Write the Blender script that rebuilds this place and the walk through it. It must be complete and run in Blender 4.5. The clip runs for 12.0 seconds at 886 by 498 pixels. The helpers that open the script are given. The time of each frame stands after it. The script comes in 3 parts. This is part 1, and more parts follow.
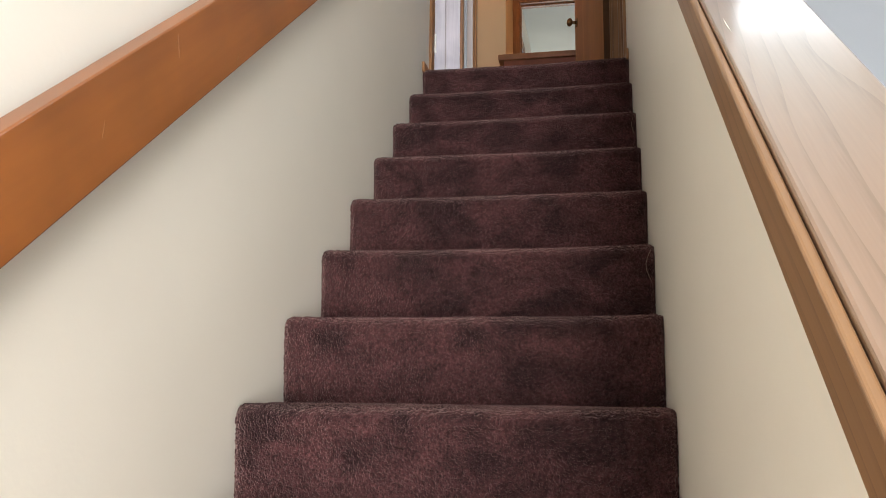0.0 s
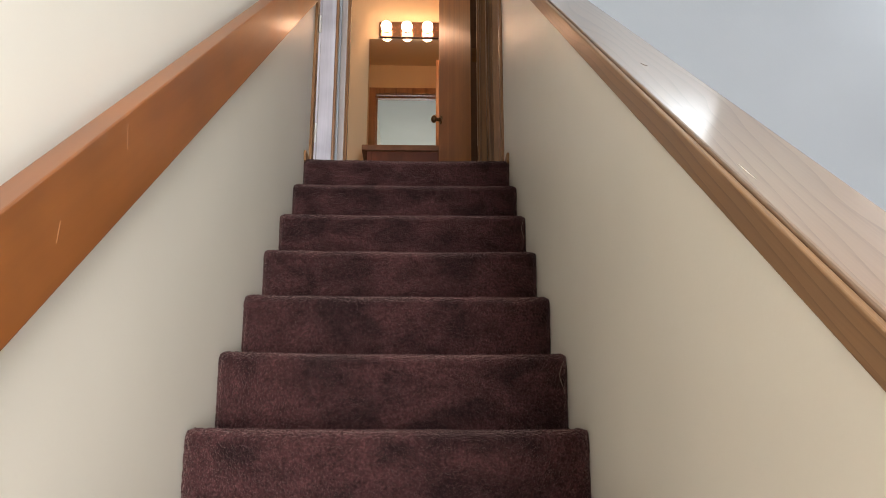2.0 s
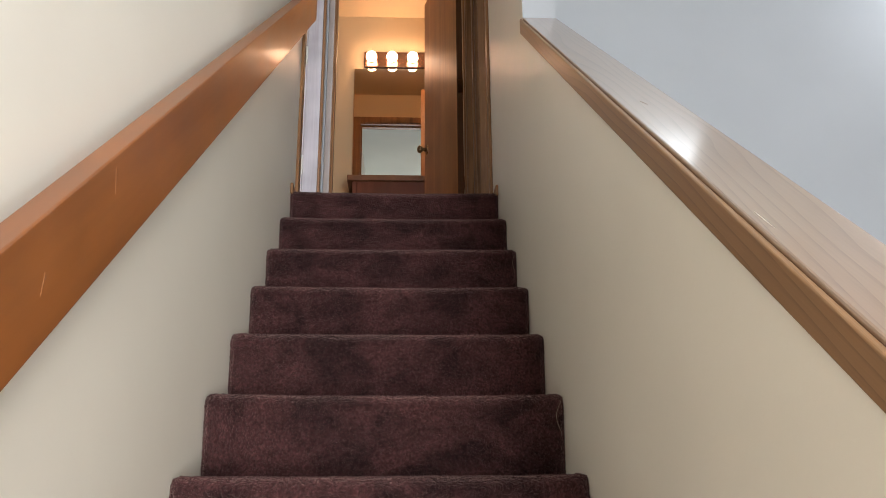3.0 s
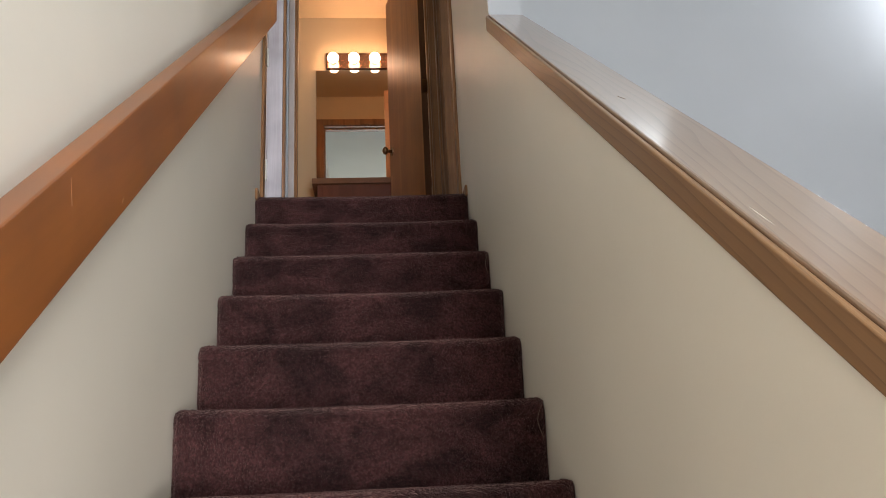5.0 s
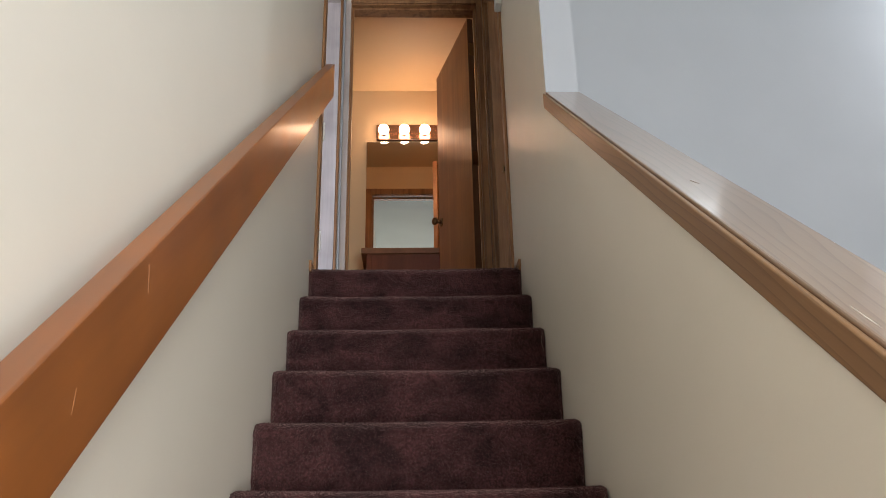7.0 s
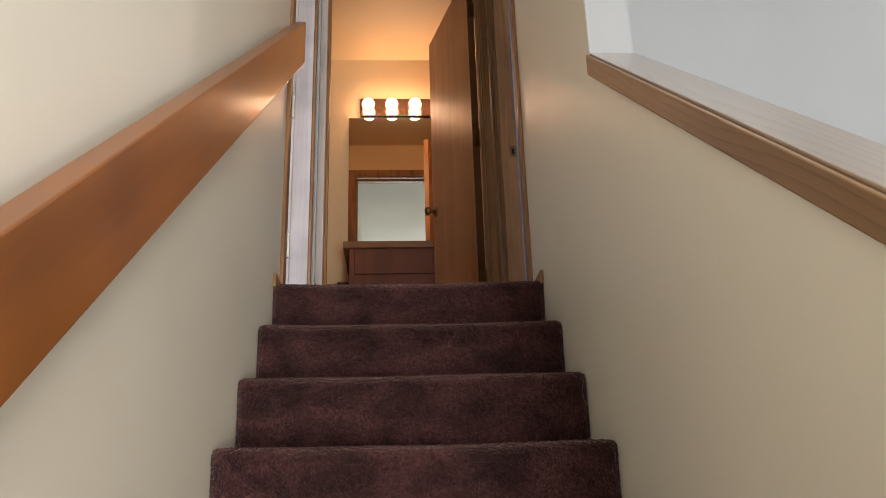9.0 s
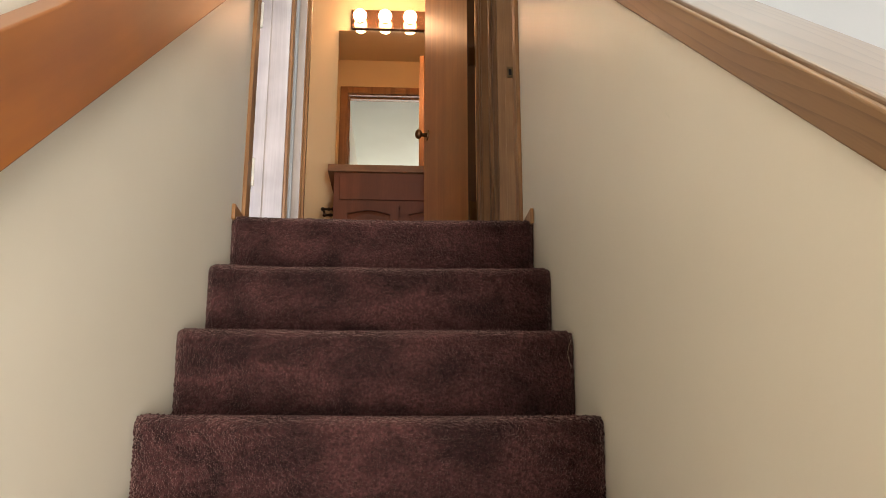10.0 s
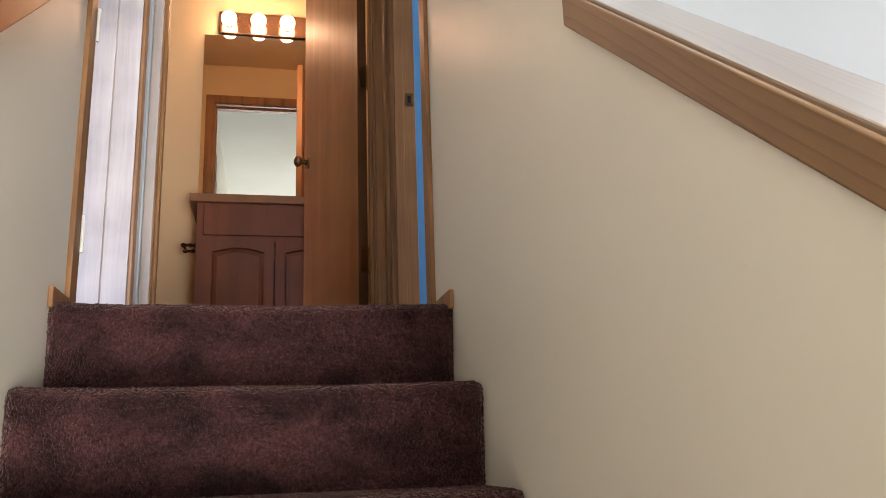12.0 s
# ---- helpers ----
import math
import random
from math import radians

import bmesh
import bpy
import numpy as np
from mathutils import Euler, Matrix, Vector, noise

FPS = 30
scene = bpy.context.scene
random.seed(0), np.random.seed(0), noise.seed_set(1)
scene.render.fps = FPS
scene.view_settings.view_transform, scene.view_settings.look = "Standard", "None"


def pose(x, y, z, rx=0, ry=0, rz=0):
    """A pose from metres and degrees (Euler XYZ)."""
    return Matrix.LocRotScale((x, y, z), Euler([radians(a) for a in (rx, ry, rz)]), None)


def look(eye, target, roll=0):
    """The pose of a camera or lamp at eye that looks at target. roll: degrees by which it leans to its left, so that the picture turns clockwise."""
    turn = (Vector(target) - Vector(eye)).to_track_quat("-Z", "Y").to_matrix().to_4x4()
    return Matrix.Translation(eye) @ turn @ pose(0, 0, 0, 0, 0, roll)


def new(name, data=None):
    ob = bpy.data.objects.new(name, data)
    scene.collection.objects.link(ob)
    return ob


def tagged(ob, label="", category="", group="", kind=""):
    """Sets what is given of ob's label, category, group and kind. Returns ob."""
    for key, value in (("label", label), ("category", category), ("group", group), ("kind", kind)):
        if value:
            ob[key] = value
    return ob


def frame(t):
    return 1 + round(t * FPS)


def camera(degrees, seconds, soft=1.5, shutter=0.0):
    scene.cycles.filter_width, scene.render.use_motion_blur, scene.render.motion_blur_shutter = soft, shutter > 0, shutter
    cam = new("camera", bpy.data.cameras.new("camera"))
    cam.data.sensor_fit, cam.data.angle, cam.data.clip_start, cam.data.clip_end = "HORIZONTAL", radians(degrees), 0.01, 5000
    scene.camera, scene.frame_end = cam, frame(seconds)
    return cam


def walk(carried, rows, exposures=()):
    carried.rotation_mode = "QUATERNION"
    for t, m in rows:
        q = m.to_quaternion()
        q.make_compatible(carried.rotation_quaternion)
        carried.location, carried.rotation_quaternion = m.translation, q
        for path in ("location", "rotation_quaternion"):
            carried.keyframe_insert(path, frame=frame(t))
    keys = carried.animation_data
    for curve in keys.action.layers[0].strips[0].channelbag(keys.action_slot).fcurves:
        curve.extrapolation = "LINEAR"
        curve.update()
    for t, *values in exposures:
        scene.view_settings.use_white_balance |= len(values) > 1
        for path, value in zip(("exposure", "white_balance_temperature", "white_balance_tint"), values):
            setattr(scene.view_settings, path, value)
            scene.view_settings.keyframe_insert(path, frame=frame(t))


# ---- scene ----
import itertools

cam = camera(56.4, 12.0, soft=0.9)
PATH = [
    (0, (0.712, -3.19, -1.292), (0.339, -1.253, -0.963), 0.6),
    (0.5, (0.669, -3.142, -1.267), (0.504, -1.184, -0.897), -0.4),
    (1, (0.555, -3.165, -1.247), (0.492, -1.215, -0.809), -0.5),
    (1.5, (0.506, -3.165, -1.238), (0.507, -1.226, -0.75), 0.0),
    (2, (0.489, -3.162, -1.227), (0.538, -1.232, -0.703), 0.1),
    (2.5, (0.471, -3.161, -1.21), (0.547, -1.242, -0.651), -0.1),
    (3, (0.463, -3.128, -1.189), (0.555, -1.218, -0.604), -0.4),
    (3.2, (0.462, -3.12, -1.184), (0.56, -1.214, -0.588), -0.5),
    (5, (0.447, -3.079, -1.167), (0.622, -1.174, -0.583), -2.8),
    (5.5, (0.442, -3.101, -1.15), (0.597, -1.203, -0.54), -2.8),
    (6, (0.434, -3.1, -1.128), (0.561, -1.213, -0.479), -2.4),
    (6.5, (0.427, -3.118, -1.129), (0.527, -1.246, -0.433), -1.9),
    (7, (0.404, -3.065, -1.129), (0.481, -1.207, -0.391), -1.2),
    (7.2, (0.398, -2.98, -1.125), (0.467, -1.13, -0.369), -0.8),
    (8.8, (0.379, -2.466, -0.78), (0.469, -0.6, -0.068), -0.7),
    (9, (0.383, -2.441, -0.768), (0.494, -0.564, -0.088), -1.7),
    (9.5, (0.428, -2.334, -0.748), (0.553, -0.431, -0.144), -1.3),
    (10, (0.465, -2.21, -0.639), (0.57, -0.274, -0.147), 0.0),
    (10.5, (0.465, -2.101, -0.626), (0.551, -0.15, -0.196), 0.0),
    (11, (0.428, -1.935, -0.467), (0.585, 0.004, -0.001), -0.9),
    (11.5, (0.442, -1.884, -0.392), (0.764, 0.032, 0.083), -2.1),
    (12, (0.436, -1.765, -0.315), (0.848, 0.131, 0.17), -1.9),
]
EXPOSURES = [(0, 0.00, 6450, 10), (1.5, -0.08, 6450, 10), (2.5, -0.18, 6450, 10), (6.5, -0.46, 6450, 10), (8.8, -0.22, 6850, 10),
             (9.5, -0.06, 7350, 11), (10, 0.30, 7550, 11), (10.5, 0.50, 7450, 11), (11, 0.54, 7200, 11), (12, 0.36, 6800, 11)]
walk(cam, [(t, look(eye, target, roll)) for t, eye, target, roll in PATH], EXPOSURES)

# world: soft daylight outside the windows
world = bpy.data.worlds.new("world")
scene.world = world
world.use_nodes = True
wn = world.node_tree.nodes
sky = wn.new("ShaderNodeTexSky")
sky.sky_type = "NISHITA"
sky.sun_disc = False
sky.sun_elevation = radians(38)
sky.sun_rotation = radians(200)
world.node_tree.links.new(sky.outputs[0], wn["Background"].inputs[0])
wn["Background"].inputs[1].default_value = 0.1


def lamp_area(name, eye, target, sx, sy, watts, color):
    data = bpy.data.lights.new(name, "AREA")
    data.shape, data.size, data.size_y, data.energy, data.color = "RECTANGLE", sx, sy, watts, color
    ob = new(name, data)
    ob.matrix_basis = look(eye, target)
    return ob


# overhead fill, an added unseen skylight that brightens treads and walls
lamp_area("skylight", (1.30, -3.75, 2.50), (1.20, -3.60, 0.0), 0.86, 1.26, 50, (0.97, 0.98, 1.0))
lamp_area("entry_window_light", (1.33, -5.56, -1.55), (0.4, 0, -1.2), 0.8, 1.8, 250, (1.0, 0.975, 0.945))
lamp_area("living_window_light", (3.96, -3.6, -0.6), (0.0, -3.0, -0.9), 2.2, 2.2, 36, (0.92, 0.96, 1.0))
# unseen source known only by its highlight on the ledge; its window is invented
lamp_area("ledge_highlight_light", (1.80, 0.02, 2.19), (1.80, -2.0, 2.19), 0.66, 0.30, 3.8, (0.88, 0.95, 1.0))
lamp_area("bedroom_window_light", (-0.9, -1.40, 0.35), (-0.3, 1.0, 0.3), 1.0, 0.8, 58, (0.64, 0.74, 1.0))
# unseen fill added to brighten the blue wall; the room has no window
lamp_area("blue_room_fill", (3.2, 0.13, 1.3), (1.4, 1.0, 1.2), 0.8, 1.2, 70, (0.95, 0.97, 1.0))

# ---------------------------------------------------------------- numbers
RISE, RUN, STEPS, W = 0.19, 0.236, 14, 0.8415
LOW = -RISE * STEPS
TOP = 2.44
CAP0, CAPM = 0.949, 0.808          # top line of the sloped ledge: z = CAP0 + CAPM * y
WALL2 = 0.947                      # far face of the wall between the flights
BATH_Y0, BATH_Y1, BATH_END = 1.04, 1.155, 2.45


BX_L, BX_R = 0.056, 0.799          # clear opening of the bathroom door


# ---------------------------------------------------------------- materials
def mat(name, color, rough=0.5, metal=0.0, vary=0.08, scale=3.0, bump=0.0, bump_scale=120.0, coat=0.0, spec=0.5, color2=None):
    m = bpy.data.materials.new(name)
    m.use_nodes = True
    nt = m.node_tree
    b = nt.nodes["Principled BSDF"]
    b.inputs["Roughness"].default_value = rough
    b.inputs["Metallic"].default_value = metal
    b.inputs["Coat Weight"].default_value = coat
    b.inputs["Specular IOR Level"].default_value = spec
    tc = nt.nodes.new("ShaderNodeTexCoord")
    n = nt.nodes.new("ShaderNodeTexNoise")
    n.inputs["Scale"].default_value = scale
    n.inputs["Detail"].default_value = 6
    nt.links.new(tc.outputs["Object"], n.inputs["Vector"])
    r = nt.nodes.new("ShaderNodeValToRGB")
    c2 = color2 or tuple(c * (1 - vary) for c in color)
    c1 = color if color2 else tuple(min(1, c * (1 + vary)) for c in color)
    r.color_ramp.elements[0].position, r.color_ramp.elements[1].position = 0.35, 0.65
    r.color_ramp.elements[0].color = (*c2, 1)
    r.color_ramp.elements[1].color = (*c1, 1)
    nt.links.new(n.outputs["Fac"], r.inputs[0])
    nt.links.new(r.outputs[0], b.inputs["Base Color"])
    if bump:
        n2 = nt.nodes.new("ShaderNodeTexNoise")
        n2.inputs["Scale"].default_value = bump_scale
        n2.inputs["Detail"].default_value = 4
        nt.links.new(tc.outputs["Object"], n2.inputs["Vector"])
        bp = nt.nodes.new("ShaderNodeBump")
        bp.inputs["Strength"].default_value = bump
        bp.inputs["Distance"].default_value = 0.002
        nt.links.new(n2.outputs["Fac"], bp.inputs["Height"])
        nt.links.new(bp.outputs[0], b.inputs["Normal"])
    return m


def wood(name, dark, light, rough=0.35, stretch=(30, 2.0, 30), rot=(0, 0, 0), bump=0.15, coat=0.0, rings=1.0, pores=0.5):
    """Varnished timber; the grain runs along the axis whose stretch is smallest."""
    m = bpy.data.materials.new(name)
    m.use_nodes = True
    nt = m.node_tree
    L = nt.links.new
    b = nt.nodes["Principled BSDF"]
    b.inputs["Coat Weight"].default_value = coat
    b.inputs["Coat Roughness"].default_value = 0.14
    tc = nt.nodes.new("ShaderNodeTexCoord")
    mp0 = nt.nodes.new("ShaderNodeMapping")
    mp0.inputs["Rotation"].default_value = [radians(a) for a in rot]
    L(tc.outputs["Object"], mp0.inputs[0])
    mp = nt.nodes.new("ShaderNodeMapping")
    mp.inputs["Scale"].default_value = stretch
    L(mp0.outputs[0], mp.inputs[0])
    slow = nt.nodes.new("ShaderNodeTexNoise")
    slow.inputs["Scale"].default_value = 0.35
    slow.inputs["Detail"].default_value = 3
    slow.inputs["Distortion"].default_value = 0.8
    L(mp.outputs[0], slow.inputs["Vector"])
    mul = nt.nodes.new("ShaderNodeMath")
    mul.operation = "MULTIPLY"
    mul.inputs[1].default_value = 26 * rings
    L(slow.outputs["Fac"], mul.inputs[0])
    sn = nt.nodes.new("ShaderNodeMath")
    sn.operation = "SINE"
    L(mul.outputs[0], sn.inputs[0])
    fine = nt.nodes.new("ShaderNodeTexNoise")
    fine.inputs["Scale"].default_value = 6.0
    fine.inputs["Detail"].default_value = 5
    L(mp.outputs[0], fine.inputs["Vector"])
    mix = nt.nodes.new("ShaderNodeMath")
    mix.operation = "MULTIPLY_ADD"
    mix.inputs[1].default_value = 0.16
    L(sn.outputs[0], mix.inputs[0])
    f2 = nt.nodes.new("ShaderNodeMath")
    f2.operation = "MULTIPLY_ADD"
    f2.inputs[1].default_value = pores
    f2.inputs[2].default_value = 0.5 - pores / 2
    L(fine.outputs["Fac"], f2.inputs[0])
    L(f2.outputs[0], mix.inputs[2])
    r = nt.nodes.new("ShaderNodeValToRGB")
    r.color_ramp.elements[0].position, r.color_ramp.elements[1].position = 0.25, 0.72
    r.color_ramp.elements[0].color = (*dark, 1)
    r.color_ramp.elements[1].color = (*light, 1)
    L(mix.outputs[0], r.inputs[0])
    blot = nt.nodes.new("ShaderNodeTexNoise")
    blot.inputs["Scale"].default_value = 5
    blot.inputs["Detail"].default_value = 3
    L(tc.outputs["Object"], blot.inputs["Vector"])
    hs = nt.nodes.new("ShaderNodeHueSaturation")
    vr = nt.nodes.new("ShaderNodeMapRange")
    vr.inputs["From Min"].default_value, vr.inputs["From Max"].default_value = 0.3, 0.7
    vr.inputs["To Min"].default_value, vr.inputs["To Max"].default_value = 0.82, 1.15
    L(blot.outputs["Fac"], vr.inputs[0])
    L(vr.outputs[0], hs.inputs["Value"])
    L(r.outputs[0], hs.inputs["Color"])
    L(hs.outputs[0], b.inputs["Base Color"])
    rr = nt.nodes.new("ShaderNodeMapRange")
    rr.inputs["To Min"].default_value, rr.inputs["To Max"].default_value = rough - 0.05, rough + 0.1
    L(blot.outputs["Fac"], rr.inputs[0])
    L(rr.outputs[0], b.inputs["Roughness"])
    bp = nt.nodes.new("ShaderNodeBump")
    bp.inputs["Strength"].default_value = bump
    bp.inputs["Distance"].default_value = 0.001
    L(fine.outputs["Fac"], bp.inputs["Height"])
    L(bp.outputs[0], b.inputs["Normal"])
    return m


def oak_board(name, base, line, rough, coat=0.0, spacing=62.0, coat_rough=0.13):
    """Flat sawn oak on the slope of the ledge: thin dark growth lines that wander along the board, and short pores."""
    m = bpy.data.materials.new(name)
    m.use_nodes = True
    nt = m.node_tree
    L = nt.links.new
    b = nt.nodes["Principled BSDF"]
    b.inputs["Roughness"].default_value = rough
    b.inputs["Coat Weight"].default_value = coat
    b.inputs["Coat Roughness"].default_value = coat_rough
    tc = nt.nodes.new("ShaderNodeTexCoord")
    turn = nt.nodes.new("ShaderNodeMapping")
    turn.inputs["Rotation"].default_value = (radians(-38.9), 0, 0)
    L(tc.outputs["Object"], turn.inputs[0])

    def noise_at(scale, detail):
        mp = nt.nodes.new("ShaderNodeMapping")
        mp.inputs["Scale"].default_value = scale
        L(turn.outputs[0], mp.inputs[0])
        n = nt.nodes.new("ShaderNodeTexNoise")
        n.inputs["Scale"].default_value = 1.0
        n.inputs["Detail"].default_value = detail
        L(mp.outputs[0], n.inputs["Vector"])
        return n.outputs["Fac"]

    def calc(op, a, c, d=None):
        q = nt.nodes.new("ShaderNodeMath")
        q.operation = op
        for k, v in enumerate((a, c, d)):
            if isinstance(v, (int, float)):
                q.inputs[k].default_value = v
            elif v is not None:
                L(v, q.inputs[k])
        return q.outputs[0]

    sep = nt.nodes.new("ShaderNodeSeparateXYZ")
    L(turn.outputs[0], sep.inputs[0])
    across = calc("ADD", sep.outputs[0], sep.outputs[2])
    wander = calc("MULTIPLY", noise_at((7, 0.9, 7), 1.5), 9.0)
    phase = calc("FRACT", calc("MULTIPLY_ADD", across, spacing, wander), 0.0)
    ring = calc("POWER", phase, 4.0)
    pores = noise_at((420, 14, 420), 3)
    ring = calc("MULTIPLY", ring, calc("MULTIPLY_ADD", pores, 1.3, 0.15))
    tone = noise_at((16, 2.2, 16), 3)
    fac = calc("MULTIPLY_ADD", tone, 0.5, -0.16)
    fac = calc("ADD", fac, calc("MULTIPLY", ring, 0.85))
    fine = calc("MULTIPLY_ADD", pores, 0.5, -0.25)
    fac = calc("ADD", fac, fine)
    ramp = nt.nodes.new("ShaderNodeValToRGB")
    ramp.color_ramp.elements[0].position, ramp.color_ramp.elements[1].position = 0.0, 0.8
    ramp.color_ramp.elements[0].color = (*base, 1)
    ramp.color_ramp.elements[1].color = (*line, 1)
    L(fac, ramp.inputs[0])
    L(ramp.outputs[0], b.inputs["Base Color"])
    bp = nt.nodes.new("ShaderNodeBump")
    bp.inputs["Strength"].default_value = 0.08
    bp.inputs["Distance"].default_value = 0.001
    L(noise_at((60, 8, 60), 2), bp.inputs["Height"])
    L(bp.outputs[0], b.inputs["Normal"])
    L(bp.outputs[0], b.inputs["Coat Normal"])
    return m


def carpet_material():
    m = bpy.data.materials.new("carpet")
    m.use_nodes = True
    nt = m.node_tree
    L = nt.links.new
    b = nt.nodes["Principled BSDF"]
    b.inputs["Roughness"].default_value = 0.95
    b.inputs["Specular IOR Level"].default_value = 0.1
    b.inputs["Sheen Weight"].default_value = 0.4
    b.inputs["Sheen Roughness"].default_value = 0.45
    b.inputs["Sheen Tint"].default_value = (0.90, 0.62, 0.58, 1)
    tc = nt.nodes.new("ShaderNodeTexCoord")
    patch = nt.nodes.new("ShaderNodeTexNoise")
    patch.inputs["Scale"].default_value = 1
    patch.inputs["Detail"].default_value = 3
    patch.inputs["Distortion"].default_value = 0.6
    stretch = nt.nodes.new("ShaderNodeMapping")
    stretch.inputs["Scale"].default_value = (9, 9, 12)
    L(tc.outputs["Object"], stretch.inputs[0])
    L(stretch.outputs[0], patch.inputs["Vector"])
    tuft = nt.nodes.new("ShaderNodeTexNoise")
    tuft.inputs["Scale"].default_value = 190
    tuft.inputs["Detail"].default_value = 3
    L(tc.outputs["Object"], tuft.inputs["Vector"])
    r = nt.nodes.new("ShaderNodeValToRGB")
    r.color_ramp.elements[0].position, r.color_ramp.elements[1].position = 0.36, 0.60
    r.color_ramp.elements[0].color = (0.0190, 0.0074, 0.0086, 1)
    r.color_ramp.elements[1].color = (0.055, 0.0212, 0.0222, 1)
    L(patch.outputs["Fac"], r.inputs[0])
    r2 = nt.nodes.new("ShaderNodeMapRange")
    r2.inputs["From Min"].default_value, r2.inputs["From Max"].default_value = 0.3, 0.7
    r2.inputs["To Min"].default_value, r2.inputs["To Max"].default_value = 0.50, 1.5
    L(tuft.outputs["Fac"], r2.inputs[0])
    clump = nt.nodes.new("ShaderNodeTexNoise")
    clump.inputs["Scale"].default_value = 88
    clump.inputs["Detail"].default_value = 2
    clump.inputs["Distortion"].default_value = 0.8
    L(tc.outputs["Object"], clump.inputs["Vector"])
    r3 = nt.nodes.new("ShaderNodeMapRange")
    r3.inputs["From Min"].default_value, r3.inputs["From Max"].default_value = 0.35, 0.65
    r3.inputs["To Min"].default_value, r3.inputs["To Max"].default_value = 0.74, 1.28
    L(clump.outputs["Fac"], r3.inputs[0])
    both = nt.nodes.new("ShaderNodeMath")
    both.operation = "MULTIPLY"
    L(r2.outputs[0], both.inputs[0])
    L(r3.outputs[0], both.inputs[1])
    hs = nt.nodes.new("ShaderNodeHueSaturation")
    L(r.outputs[0], hs.inputs["Color"])
    L(both.outputs[0], hs.inputs["Value"])
    L(hs.outputs[0], b.inputs["Base Color"])
    bp = nt.nodes.new("ShaderNodeBump")
    bp.inputs["Strength"].default_value = 1.0
    bp.inputs["Distance"].default_value = 0.006
    pile = nt.nodes.new("ShaderNodeMath")
    pile.operation = "MULTIPLY_ADD"
    pile.inputs[1].default_value = 1.2
    L(clump.outputs["Fac"], pile.inputs[0])
    L(tuft.outputs["Fac"], pile.inputs[2])
    L(pile.outputs[0], bp.inputs["Height"])
    L(bp.outputs[0], b.inputs["Normal"])
    return m


CREAM = mat("cream_paint", (0.77, 0.725, 0.635), 0.42, vary=0.02, scale=2, bump=0.12, bump_scale=90)
BATH = mat("tan_bath_paint", (0.68, 0.52, 0.32), 0.5, vary=0.02, scale=2, bump=0.12, bump_scale=90)
CEIL = mat("ceiling_paint", (0.60, 0.645, 0.61), 0.8, vary=0.02, bump=0.2, bump_scale=60)
GREYWALL = mat("pale_grey_paint", (0.35, 0.375, 0.41), 0.6, vary=0.02, bump=0.12, bump_scale=90)
BLUE = mat("blue_paint", (0.07, 0.24, 0.50), 0.6, vary=0.04)
OAK_V = wood("oak_vertical", (0.155, 0.066, 0.025), (0.315, 0.155, 0.064), 0.45, (40, 40, 1.6), rings=0.6, pores=0.4)
OAK_DOOR = wood("oak_door_veneer", (0.36, 0.160, 0.072), (0.46, 0.225, 0.100), 0.40, (34, 34, 1.0), rings=0.5, pores=0.4, coat=0.0)
OAK_CAP = oak_board("oak_ledge", (0.255, 0.165, 0.112), (0.185, 0.115, 0.074), 0.30, coat=1.0)
OAK_EDGE = oak_board("oak_edge_strip", (0.245, 0.132, 0.060), (0.160, 0.080, 0.034), 0.40, coat=0.15, spacing=48.0, coat_rough=0.25)
# oak washed out by the bedroom window, its brightness put into the colour
LIT_OAK = wood("lit_oak", (0.40, 0.345, 0.32), (0.52, 0.465, 0.44), 0.4, (40, 40, 1.6), rings=0.4, pores=0.4)
FIR = wood("fir_rail", (0.195, 0.058, 0.012), (0.29, 0.094, 0.019), 0.38, (12, 1.2, 12), rot=(-39.1, 0, 0), bump=0.06, coat=0.2, rings=0.5, pores=0.3)
VANITY = wood("vanity_stain", (0.135, 0.034, 0.013), (0.190, 0.052, 0.020), 0.55, (40, 40, 2.5), coat=0.0, rings=0.3, pores=0.5)
COUNTER = mat("counter_laminate", (0.25, 0.105, 0.045), 0.55, vary=0.1, scale=20)
CARPET = carpet_material()
BRASS = mat("aged_brass", (0.27, 0.165, 0.08), 0.28, 1.0)
STEEL = mat("worn_steel", (0.55, 0.52, 0.47), 0.35, 1.0)
CHROME = mat("chrome", (0.85, 0.85, 0.85), 0.08, 1.0, vary=0.01)
DARK = mat("dark_metal", (0.03, 0.018, 0.012), 0.35, 0.6)
WHITE = mat("white_plastic", (0.75, 0.74, 0.70), 0.4)
EDGE_WOOD = wood("door_edge_brown", (0.10, 0.045, 0.02), (0.17, 0.08, 0.035), 0.4, (30, 30, 1.6), rings=0.4)
SUB = mat("stair_timber", (0.22, 0.14, 0.08), 0.8)
MIRROR = mat("mirror_glass", (0.90, 0.91, 0.90), 0.0, 1.0, vary=0.0)
BAR = mat("brown_metal_bar", (0.30, 0.16, 0.10), 0.18, 0.9)
STRIP = mat("casing_sheen_grey", (0.36, 0.38, 0.42), 0.35, vary=0.05)
GLOW = bpy.data.materials.new("bulb_glow")
GLOW.use_nodes = True
gb = GLOW.node_tree.nodes["Principled BSDF"]
gb.inputs["Base Color"].default_value = (1, 0.95, 0.85, 1)
gb.inputs["Emission Color"].default_value = (1.0, 0.60, 0.36, 1)
gb.inputs["Emission Strength"].default_value = 42


